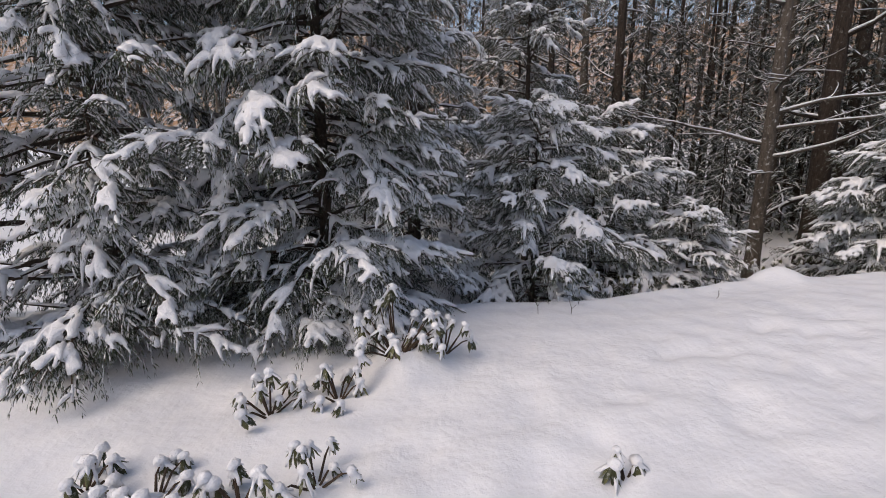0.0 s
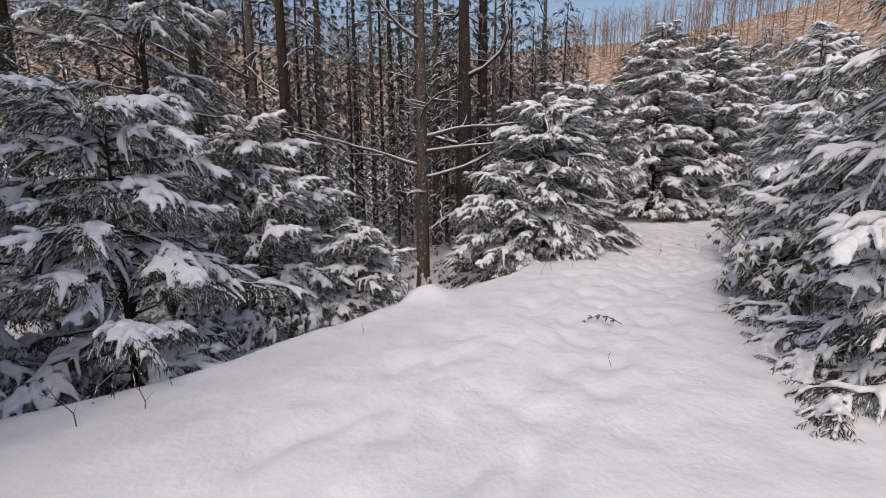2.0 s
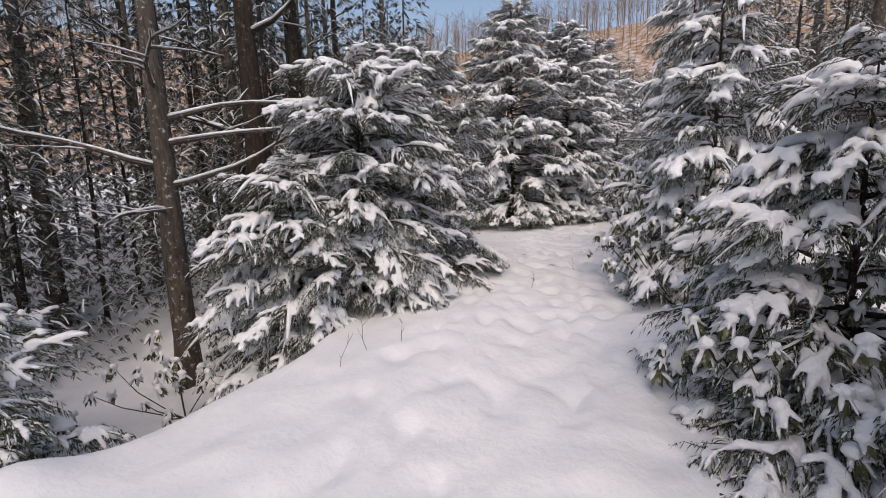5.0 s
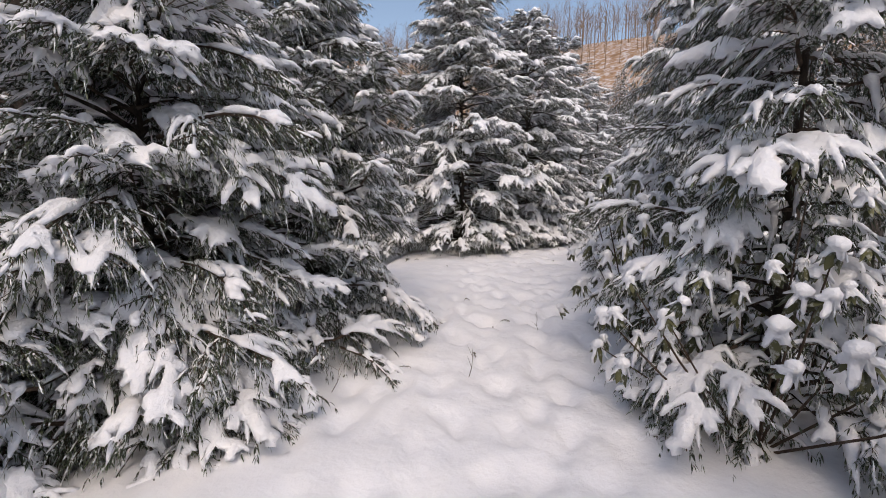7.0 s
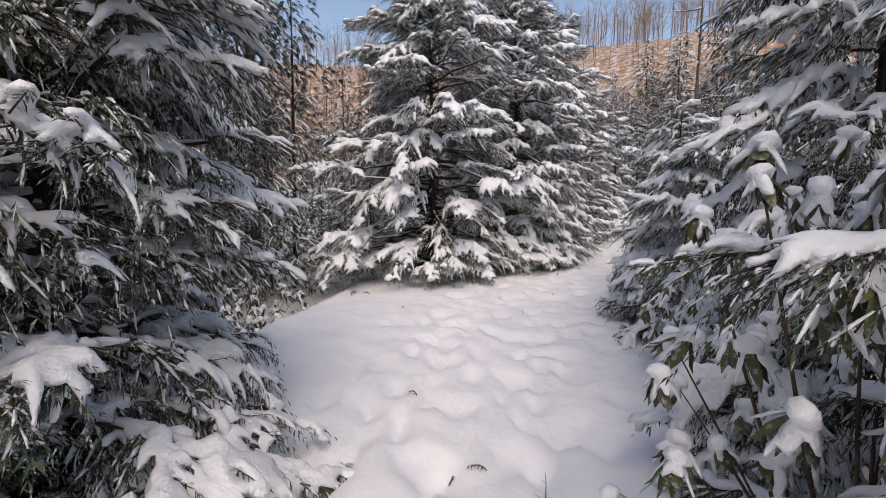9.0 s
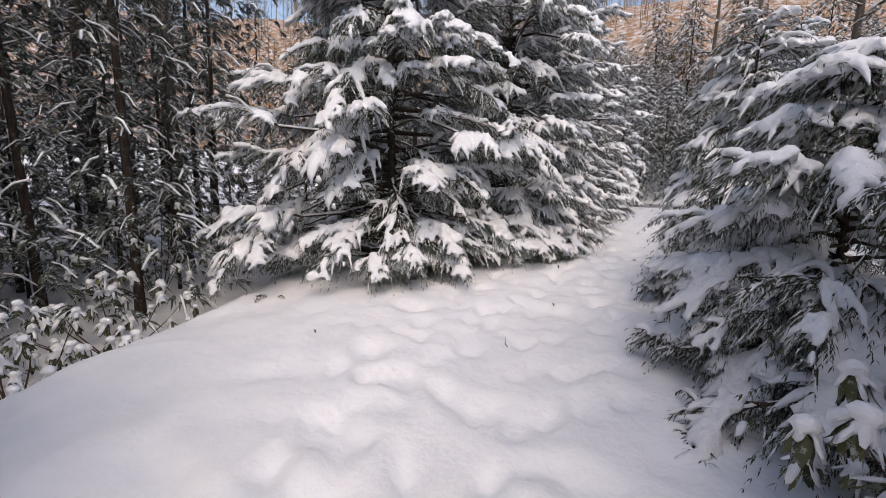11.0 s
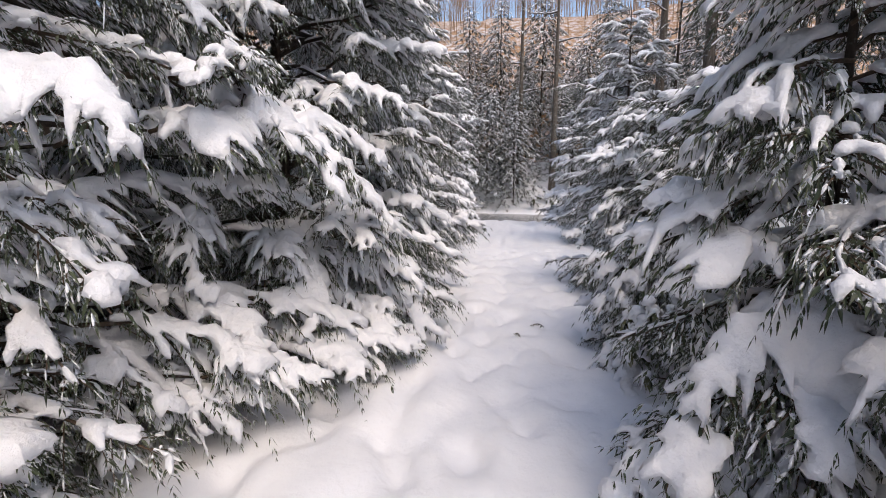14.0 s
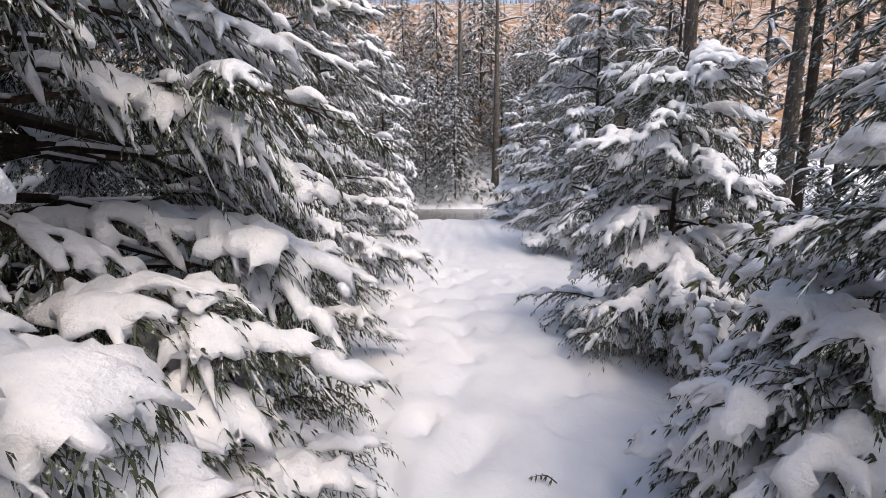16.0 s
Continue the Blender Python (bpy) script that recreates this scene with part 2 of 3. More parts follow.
def make_water():
    b = Build()
    n = 24
    for i in range(n):
        y = -26 + 60 * i / (n - 1)
        cx = 34.5 + 0.25 * (y - 6) + 1.5 * noise.noise((y * 0.12, 0, 5.0))
        b.v += [Vector((cx - 1.9, y, -0.34)), Vector((cx + 6.4, y, -0.34))]
    b.f = [(2 * i, 2 * i + 1, 2 * i + 3, 2 * i + 2) for i in range(n - 1)]
    tagged(new("water", b.mesh("water", WATER)), "dark open stream between snowy banks", "stream", kind="structure")


make_water()


# ---------------------------------------------------------------- hemlock boughs, built once in several shapes
def curve_pts(p, way, length, sag, n=5, lift=0.0):
    pts = []
    for i in range(n + 1):
        u = i / n
        pts.append(p + way * (length * u) + Vector((0, 0, lift * length * u - sag * length * u * u)))
    return pts


def mound(load, rng, c, way, size):
    """A rounded heap of snow with a few lobes slumping off it."""
    a0 = math.atan2(way.y, way.x)
    load.lump(c + Vector((0, 0, size * 0.2)), size * rng.uniform(0.75, 1.0), size * rng.uniform(0.6, 0.85), size * rng.uniform(0.6, 0.85), rng, 5, 8, 0.5, a0, rng.uniform(0.1, 0.4))
    for k in range(rng.randint(2, 4)):
        a = a0 + rng.uniform(-1.5, 1.5)
        d, q = Vector((math.cos(a), math.sin(a), 0)), size * rng.uniform(0.6, 1.0)
        load.lump(c + d * q - Vector((0, 0, q * rng.uniform(0.1, 0.45))), size * rng.uniform(0.45, 0.7), size * rng.uniform(0.3, 0.45), size * rng.uniform(0.3, 0.42), rng, 4, 6, 0.7, a, rng.uniform(0.5, 1.2))


def spray(wood, leaf, load, dust, rng, at, yaw, L, cover, heaps, seed, lift=0.16):
    """A flat drooping spray: stem, side twigs, hanging needles; snow lies in fingers along the twigs."""
    bend, sag = rng.uniform(-0.22, 0.22), rng.uniform(0.34, 0.62)
    cy, sy = math.cos(yaw), math.sin(yaw)

    def stem(s):
        x, y = s * L, bend * s * s * L + 0.02 * math.sin(9 * s + seed)
        return at + Vector((x * cy - y * sy, x * sy + y * cy, (lift * s - sag * s * s) * L + 0.012 * math.sin(7 * s + 2 * seed)))

    def laden(s, side):
        return noise.noise((s * L * 8.5 + seed * 7.31, side * 1.4 + seed, seed * 1.7)) < (cover - 0.5) * 1.1

    wood.tube([stem(i / 6) for i in range(7)], [(0.005 + 0.008 * L) * (1 - 0.8 * i / 6) for i in range(7)], 5, caps=False)
    pairs = int(5 + 9.5 * L)
    widest = 0.13 + 0.17 * math.sqrt(L)
    for i in range(pairs):
        s = 0.12 + 0.88 * (i + rng.uniform(-0.4, 0.4)) / pairs
        for side in (-1, 1):
            if rng.random() < 0.06:
                continue
            reach = widest * (0.4 + 0.7 * math.sin(min(1.0, s * 1.05 + 0.08) * math.pi) ** 0.7) * rng.uniform(0.6, 1.25)
            ang = yaw + radians(rng.uniform(32, 66) * (1 - 0.35 * s)) * side
            way = Vector((math.cos(ang), math.sin(ang), rng.uniform(-0.60, 0.32))).normalized()
            tp = curve_pts(stem(s), way, reach, rng.uniform(0.5, 1.15), 3)
            wood.tube([tp[0], tp[2]], [0.004, 0.002], 3, caps=False)
            lets = max(4, int(reach / 0.025))
            for k in range(lets):
                u = (k + rng.uniform(0.2, 0.9)) / lets * 3
                j = min(2, int(u))
                a = tp[j].lerp(tp[j + 1], u - j)
                d = (tp[j + 1] - tp[j]).normalized()
                cr = d.cross(Vector((0, 0, 1)))
                for sd in (-1, 1):
                    w2 = (d * rng.uniform(0.3, 1.0) + cr * sd * rng.uniform(0.3, 0.9) + Vector((0, 0, rng.uniform(-0.95, 0.2)))).normalized()
                    ln = rng.uniform(0.030, 0.066) * (1.15 - 0.4 * k / lets)
                    nrm = (w2.cross(Vector((rng.uniform(-0.7, 0.7), rng.uniform(-0.7, 0.7), 1)))).normalized()
                    leaf.blade(a, w2, nrm, ln, ln * rng.uniform(0.15, 0.23), ln * 0.3)
            if laden(s, side):
                r = rng.uniform(0.016, 0.030) * (0.85 + 0.22 * L) * (0.7 + 0.6 * cover)
                end = rng.uniform(0.5, 0.95)
                pts, radii = [], []
                for k in range(6):
                    u = end * k / 5 * 3
                    j = min(2, int(u))
                    run = tp[j + 1] - tp[j]
                    level = math.hypot(run.x, run.y) / run.length
                    rk = r * (0.9, 1.1, 1.15, 1.05, 0.85, 0.5)[k] * rng.uniform(0.72, 1.28) * (0.35 + 0.75 * level)
                    pts.append(tp[j].lerp(tp[j + 1], u - j) + Vector((0, 0, rk * 0.55)))
                    radii.append(rk)
                load.tube(pts, radii, 7, 0.55, 0.1, rng)
            else:
                u = rng.uniform(0.2, 1.2)
                while u < 2.7:
                    e = min(2.95, u + rng.uniform(0.3, 0.75))
                    run = tp[min(2, int(u)) + 1] - tp[min(2, int(u))]
                    r = rng.uniform(0.005, 0.012) * math.hypot(run.x, run.y) / run.length
                    q = [tp[min(2, int(v))].lerp(tp[min(2, int(v)) + 1], v - min(2, int(v))) + Vector((0, 0, r * 0.6)) for v in (u, (u + e) / 2, e)]
                    dust.tube(q, [r * 0.5, r, r * 0.4], 3, 0.5, 0.2, rng, False)
                    u = e + rng.uniform(0.1, 0.9)
    s = 0.10
    while s < 0.97:
        e = min(1.0, s + rng.uniform(0.08, 0.2))
        if laden(s, -1) or laden(s, 1):
            r = rng.uniform(0.020, 0.034) * (0.8 + 0.3 * L) * (0.7 + 0.6 * cover)
            load.tube([stem(s + (e - s) * k / 3) + Vector((0, 0, r * 0.6)) for k in range(4)], [r * 0.8, r * 1.15, r * rng.uniform(0.9, 1.2), r * 0.7], 7, 0.45, 0.12, rng)
        else:
            r = rng.uniform(0.008, 0.016)
            dust.tube([stem(s + (e - s) * k / 2) + Vector((0, 0, r * 0.6)) for k in range(3)], [r * 0.6, r, r * 0.5], 4, 0.5, 0.15, rng, False)
        s = e + rng.uniform(0.0, 0.04)
    for _ in range(int((2.5 + 9.0 * L) * heaps + 0.5)):
        s = rng.uniform(0.3, 1.0)
        side = rng.choice((-1, 1))
        if laden(s, side):
            off = side * rng.uniform(0.1, 0.5) * widest * (1.1 - s * 0.5)
            c = stem(s) + Vector((-sy * off, cy * off, -0.3 * abs(off)))
            mound(load, rng, c, Vector((cy - sy * off * 5, sy + cy * off * 5, 0)), rng.choice((0.035, 0.04, 0.05, 0.06, 0.07)) * (0.95 + 0.1 * L))
    return stem


def make_bough(seed, length, cover=0.5, heaps=0.7):
    """One bough along +X at its true size, forked when long: wood, needles and snow as three meshes."""
    rng = random.Random(seed)
    wood, leaf, load, dust = Build(), Build(), Build(), Build()
    main = spray(wood, leaf, load, dust, rng, Vector((0, 0, 0)), 0.0, length, cover, heaps, seed)
    forks = 0 if length < 0.5 else 1 if length < 0.9 else 2
    side = rng.choice((-1, 1))
    for k in range(forks):
        s = 0.22 + 0.25 * k + rng.uniform(0, 0.1)
        spray(wood, leaf, load, dust, rng, main(s), side * radians(rng.uniform(30, 48)), length * (0.95 - s) * rng.uniform(0.65, 0.85), cover, heaps, seed + 0.37 * (k + 1), rng.uniform(-0.05, 0.25))
        side = -side
    snow = fused(load, "bough_snow", 0.0085 + 0.002 * length, int(450 + 900 * length))
    k = len(snow.vertices)
    me = bpy.data.meshes.new("bough_snow")
    me.from_pydata([tuple(v.co) for v in snow.vertices] + [tuple(p) for p in dust.v], [], [tuple(p.vertices) for p in snow.polygons] + [tuple(i + k for i in f) for f in dust.f])
    me.materials.append(LOAD)
    me.polygons.foreach_set("use_smooth", [True] * len(me.polygons))
    n, k = len(wood.f), len(wood.v)
    wood.v += leaf.v
    wood.f += [tuple(i + k for i in f) for f in leaf.f]
    green = wood.mesh("bough", TWIG)
    green.materials.append(NEEDLES)
    green.polygons.foreach_set("material_index", [0] * n + [1] * len(leaf.f))
    return length, green, me


SIZES = (0.4, 0.55, 0.75, 1.0, 1.3)
BOUGHS = [[make_bough(40 + 10 * k + i, L, 0.53, 1.1) for i in range(3)] for k, L in enumerate(SIZES)]
HEAVY_BOUGHS = [[make_bough(240 + 10 * k + i, L, 0.62, 1.2) for i in range(3)] for k, L in enumerate(SIZES)]
LADEN_BOUGHS = [[make_bough(340 + 10 * k + i, L, 0.75, 1.3) for i in range(2)] for k, L in enumerate(SIZES)]
THIN_BOUGHS = [[make_bough(140 + 10 * k + i, L, 0.3, 0.5) for i in range(2)] for k, L in enumerate(SIZES)]


def make_trunk(h, r, seed, mat, bend=0.05):
    rng = random.Random(seed)
    a, ph = rng.uniform(0, 6.3), rng.uniform(0, 6)
    n = 12
    pts = []
    for i in range(n + 1):
        u = i / n
        o = bend * h * u * (0.6 + 0.5 * math.sin(2.4 * u + ph))
        pts.append(Vector((math.cos(a) * o, math.sin(a) * o, -0.25 + (h + 0.25) * u)))
    b = Build()
    b.tube(pts, [r * (1.25 if i == 0 else 1) * (1 - 0.88 * i / n) for i in range(n + 1)], 10, 1, 0.05, rng)
    return b.mesh("trunk", mat, True), pts


def clear_of_trail(p, slack=0.0):
    x, y = p.x, p.y
    return y > lerp_at(BOUGH_L, x) - slack or y < lerp_at(BOUGH_R, x) + slack


def hemlock(x, y, h, reach, count, seed, label, low=0.18, r=None, thin=0.12, shape=0.5, bushy=False, group="hemlocks along the trail"):
    """A hemlock: trunk with boughs, each with its needles and its load of snow."""
    rng = random.Random(seed)
    z = ground_z(x, y)
    base = tagged(new("hemlock"), label, "tree", group)
    base.matrix_basis = pose(x, y, z)
    me, pts = make_trunk(h, r or 0.009 * h + 0.014, seed, BARK, 0.02)
    part("trunk", me, base, None, "dark scaly trunk")
    turn = rng.uniform(0, 6.3)
    limbs, lsnow = Build(), Build()
    count = int(count * (1.75 if reach > 2.2 else 1.55 if bushy and reach > 1.55 else 1.3))
    for i in range(count):
        u = low / h + (0.985 - low / h) * ((i + rng.uniform(0, 0.8)) / count) ** 1.2
        turn += 2.39996 + rng.uniform(-0.35, 0.35)
        t = u * 12
        at = pts[min(11, int(t))].lerp(pts[min(12, int(t) + 1)], t - int(t))
        at.z = -0.25 + (h + 0.25) * u
        ln = (reach * (1 - u) ** shape * min(1, 0.8 + u * 1.2) * rng.uniform(0.6, 1.12) + 0.18)
        pitch = 30 * u - 8 + rng.uniform(-20, 20)
        if bushy:
            pitch = 34 * u - 8 + rng.uniform(-26, 26)
            ln = reach * (1 - u) ** 0.36 * rng.uniform(0.5, 1.15) + 0.15
        pitch = max(pitch, -15) if h > 1.5 else rng.uniform(4, 22)
        way = Vector((math.cos(turn), math.sin(turn), 0))
        ok = False
        for _ in range(7):
            tip = Vector((x, y, z)) + at + way * ln
            mid = Vector((x, y, z)) + at + way * ln * 0.6
            if (clear_of_trail(tip) and clear_of_trail(mid)) or z + at.z - 0.3 * ln > 2.6:
                ok = True
                break
            ln *= 0.86
        if not ok or ln < 0.3:
            continue
        while at.z + ln * (math.sin(radians(pitch)) - 0.24) < 0.06 and pitch < 20:
            pitch += 4
        kinds = THIN_BOUGHS if rng.random() < thin else HEAVY_BOUGHS if x > 11 or (x > 5 and i % 2) else BOUGHS
        if h < 1.5 or (x > 11 and rng.random() < (0.75 if at.z < 1.5 else 0.5)):
            kinds = LADEN_BOUGHS
        # short sprays at the ends of limbs make up the outer shell
        spray_len = min(ln, rng.uniform(0.5, 1.15) * (0.75 + 0.2 * reach))
        off = ln - spray_len
        if i % 4 == 0 and h > 1.5:
            spray_len, off, kinds = min(ln, 1.3), min(off, 0.3 * rng.random() * ln), THIN_BOUGHS
        yaw = turn
        if off > 0.15:
            start = at + way * off + Vector((0, 0, off * math.sin(radians(pitch)) - 0.10 * off * off))
            limbs.tube([at, at.lerp(start, 0.5) + Vector((0, 0, 0.06 * off)), start], [0.008 + 0.012 * ln, 0.007 + 0.008 * ln, 0.008], 5, caps=False)
            lsnow.tube([q + Vector((0, 0, 0.012)) for q in (at.lerp(start, 0.25), at.lerp(start, 0.6) + Vector((0, 0, 0.05 * off)), start)], [0.008, 0.02, 0.014], 5, 0.4, 0.2, rng, False)
            at, yaw = start, turn + rng.uniform(-0.55, 0.55)
        ln = spray_len
        size = min(range(len(SIZES)), key=lambda k: abs(SIZES[k] - ln))
        L, green, load = rng.choice(kinds[size])
        ln /= L
        m = Matrix.Translation(at) @ Matrix.Rotation(yaw, 4, "Z") @ Matrix.Rotation(-radians(pitch), 4, "Y") @ Matrix.Rotation(radians(rng.uniform(-14, 14)), 4, "X")
        m = m @ Matrix.Diagonal((ln, ln * rng.choice((-1, 1)), ln * rng.uniform(0.85, 1.1), 1))
        bough = part("bough", green, base, m)
        bough["kind"] = "stuff"
        tagged(part("snow", load, bough), kind="stuff")
    if limbs.v:
        wood = part("limb", limbs.mesh("limb", BARK), base)
        wood["kind"] = "stuff"
        tagged(part("snow", lsnow.mesh("limb_snow", LOAD, True), wood), kind="stuff")
    return base


SNOWY = "young hemlock with drooping snow-laden boughs beside the trail"
HEMLOCKS = [
    (-1.15, 4.25, 6.4, 1.6, 132, 1, "dark green hemlock thick with clumped snow", 0.18, None, 0.12, 0.5, True),
    (-3.0, 3.9, 6.4, 1.75, 112, 2, "dark green hemlock thick with clumped snow", 0.18, None, 0.12, 0.5, True),
    (-0.4, 6.4, 5.0, 1.5, 44, 21, "dark green hemlock behind the trail-side trees"),
    (1.2, 5.75, 3.1, 1.4, 74, 3, "open evergreen with snow clumps over the snowy bank", 0.18, None, 0.12, 0.5, True),
    (2.8, 8.2, 3.6, 1.9, 84, 4, "shaded hemlock with snow clumps below the bank", 0.18, None, 0.12, 0.5, True),
    (1.7, 9.0, 7.5, 2.1, 64, 30, "tall dark hemlock with high drooping boughs below the bank", 2.3, None, 0.5),
    (7.15, 7.1, 2.6, 1.3, 56, 25, "bushy evergreen with thick snow clumps on the trail edge", 0.18, None, 0.12, 0.5, True),
    (4.25, 7.5, 2.1, 1.2, 52, 26, "low snow-laden evergreen below the bank", 0.18, None, 0.12, 0.5, True),
    (8.05, 7.0, 3.0, 1.7, 92, 5, "bushy evergreen with thick snow clumps on the trail edge", 0.18, None, 0.12, 0.5, True),
    (9.8, 7.5, 3.5, 1.6, 88, 6, "bushy hemlock with long drooping twigs over the trail", 0.18, None, 0.12, 0.5, True),
    (16.1, 9.3, 6.4, 2.7, 112, 7, "large hemlock, boughs heavy with snow to the ground"),
    (18.6, 8.65, 6.2, 2.7, 112, 8, "large hemlock, boughs heavy with snow to the ground"),
    (18.15, 8.0, 1.2, 1.4, 26, 27, "low hemlock buried under thick pads of snow"),
    (18.4, 5.2, 1.05, 0.85, 22, 31, "low hemlock buried under thick pads of snow"),
    (21.6, 8.9, 6.4, 2.3, 66, 9, "hemlock heavy with bright snow beside the trail"),
    (24.8, 9.0, 6.0, 1.9, 56, 22, "hemlock heavy with bright snow beside the trail"),
    (28.2, 9.3, 6.0, 1.9, 50, 23, "hemlock heavy with bright snow beside the trail"),
    (31.5, 8.9, 5.6, 1.9, 44, 28, "dense hemlock with bright snow pads beyond the bend"),
    (32.0, 4.4, 4.2, 1.6, 40, 29, "dense hemlock with bright snow pads beyond the bend"),
    (29.5, 3.6, 5.4, 1.8, 44, 24, "dense hemlock with bright snow pads beyond the bend"),
    (5.95, 1.35, 3.2, 1.2, 58, 10, SNOWY),
    (7.6, 2.35, 2.1, 1.3, 56, 11, SNOWY),
    (10.2, 3.4, 3.6, 1.25, 62, 12, SNOWY),
    (12.3, 4.0, 4.3, 1.3, 64, 13, SNOWY),
    (14.7, 4.75, 2.1, 1.45, 62, 14, SNOWY),
    (16.5, 5.25, 2.8, 0.85, 60, 15, SNOWY),
    (18.2, 4.8, 2.1, 1.3, 52, 16, SNOWY),
    (20.7, 4.8, 2.5, 1.15, 48, 17, SNOWY),
    (25.4, 4.0, 5.2, 1.8, 60, 18, "dense hemlock with bright snow pads beyond the bend"),
]
for row in HEMLOCKS:
    hemlock(*row)


# ---------------------------------------------------------------- far trees in a few shapes
def far_hemlock_meshes(seed, h, reach, count, blade, leaves, snowy):
    rng = random.Random(seed)
    leaf, load = Build(), Build()
    turn = 0
    for i in range(count):
        u = 0.06 + 0.92 * (i + rng.random()) / count
        turn += 2.4 + rng.uniform(-0.3, 0.3)
        ln = reach * (1 - u) ** 0.8 * rng.uniform(0.7, 1.15) + 0.25
        p = Vector((0, 0, h * u))
        way = Vector((math.cos(turn), math.sin(turn), 0))
        cr = Vector((-way.y, way.x, 0))
        for k in range(4):
            s = (k + 1) / 4
            c0 = p + way * (ln * s) + Vector((0, 0, 0.1 * ln * s - 0.42 * ln * s * s))
            for sd in (-1, 1):
                c = c0 + cr * (sd * rng.uniform(0, 0.16) * ln) + way * rng.uniform(-0.1, 0.1) * ln
                for q in range(leaves):
                    d = (way * rng.uniform(0.2, 1) + cr * sd * rng.uniform(0.3, 1) + Vector((0, 0, rng.uniform(-0.5, 0.12)))).normalized()
                    L = min(rng.uniform(0.55, 1.0) * blade, ln * rng.uniform(0.25, 0.45) * (1.15 - 0.5 * s))
                    leaf.blade(c, d, d.cross(Vector((rng.uniform(-.6, .6), rng.uniform(-.6, .6), 1))).normalized(), L, L * 0.14, L * 0.22)
                for _ in range(rng.choice((0, 1, 1, 2)) if snowy else rng.choice((0, 0, 1))):
                    d = (way * rng.uniform(0.4, 1) + cr * sd * rng.uniform(0.3, 1)).normalized()
                    L = min(0.26, ln * rng.uniform(0.12, 0.28))
                    tp = curve_pts(c + Vector((0, 0, 0.02)), d, L, 0.6, 2)
                    r = rng.uniform(0.018, 0.05) if snowy else rng.uniform(0.008, 0.024)
                    load.tube(tp, [r * 0.8, r, r * 0.6], 3, 0.5, 0.15, rng, False)
    return leaf.mesh("crown", FAR_NEEDLES), load.mesh("crown_snow", LOAD, True)


FAR_KINDS = [(9.0, 2.2, 84, 0.24, 9, False), (7.0, 1.9, 72, 0.22, 9, False), (12.0, 2.5, 90, 0.28, 9, False), (4.6, 1.6, 64, 0.18, 9, False), (8.5, 2.4, 84, 0.5, 7, True), (6.0, 2.0, 74, 0.45, 7, True)]
FAR_MESH = [(far_hemlock_meshes(300 + i, *k), make_trunk(k[0], 0.0075 * k[0], 320 + i, BARK, 0.02)[0]) for i, k in enumerate(FAR_KINDS)]


def far_hemlock(x, y, kind, scale, turn, label):
    (leaf, load), trunk = FAR_MESH[kind]
    ob = tagged(new("hemlock"), label, "tree", "hemlocks in the woods")
    ob.matrix_basis = pose(x, y, ground_z(x, y) - 0.05, 0, 0, turn) @ Matrix.Scale(scale, 4)
    part("trunk", trunk, ob)
    tagged(part("crown", leaf, ob), kind="stuff")
    tagged(part("snow", load, ob), kind="stuff")


def scatter(n, box, seed, gap, keep):
    rng = random.Random(seed)
    out = []
    for _ in range(n * 30):
        x, y = rng.uniform(box[0], box[1]), rng.uniform(box[2], box[3])
        if keep(x, y) and all((x - a) ** 2 + (y - c) ** 2 > gap * gap for a, c in out):
            out.append((x, y))
            if len(out) == n:
                break
    return out


rng = random.Random(77)
LEFT_SHADE = "shaded hemlock with a dusting of snow in the woods"
for x, y in scatter(44, (-6, 15, 10.2, 15), 4, 1.2, lambda x, y: not (5.6 < x < 9.4 and y < 11) and y > lerp_at(CREST, x) + 2.2):
    far_hemlock(x, y, rng.choice((3, 3, 1)), rng.uniform(0.7, 1.1), rng.uniform(0, 360), LEFT_SHADE)
for x, y in scatter(66, (-12, 34, 12.5, 30), 5, 1.9, lambda x, y: True):
    far_hemlock(x, y, rng.choice((0, 0, 1, 2, 2)) if x < 15 else rng.choice((0, 1)), rng.uniform(1.0, 1.5) if x < 15 else rng.uniform(0.9, 1.15), rng.uniform(0, 360), LEFT_SHADE)
for x, y in scatter(30, (9.5, 25, 11.3, 16.5), 41, 1.35, lambda x, y: not (14 < x < 20 and y < 11.8)):
    far_hemlock(x, y, rng.choice((3, 3, 1, 0)), rng.uniform(0.85, 1.15), rng.uniform(0, 360), LEFT_SHADE)
for x, y in scatter(34, (13, 36, -12, 2.8), 6, 1.9, lambda x, y: y < lerp_at(BOUGH_R, x) - 2.6):
    far_hemlock(x, y, rng.randrange(4), rng.uniform(0.8, 1.2), rng.uniform(0, 360), "snow-dusted hemlock in the woods beside the trail")
# hemlocks never in view, added on the sun's side as shade for the trail
for x, y in scatter(16, (-14, 13, -20, -6), 7, 2.6, lambda x, y: True):
    far_hemlock(x, y, rng.choice((0, 1, 3)), rng.uniform(0.8, 1.1), rng.uniform(0, 360), "snow-dusted hemlock in the woods beside the trail")
for x, y in scatter(58, (40.5, 52, -8, 20), 8, 1.7, lambda x, y: True):
    far_hemlock(x, y, rng.choice((4, 5, 5)), rng.uniform(0.75, 1.25), rng.uniform(0, 360), "snow-dusted hemlock on the far bank of the stream")
for x, y in scatter(14, (23.5, 33, 10.2, 20), 9, 2.0, lambda x, y: True):
    far_hemlock(x, y, rng.choice((4, 5, 5)), rng.uniform(0.8, 1.0), rng.uniform(0, 360), "snow-laden hemlock near the stream")


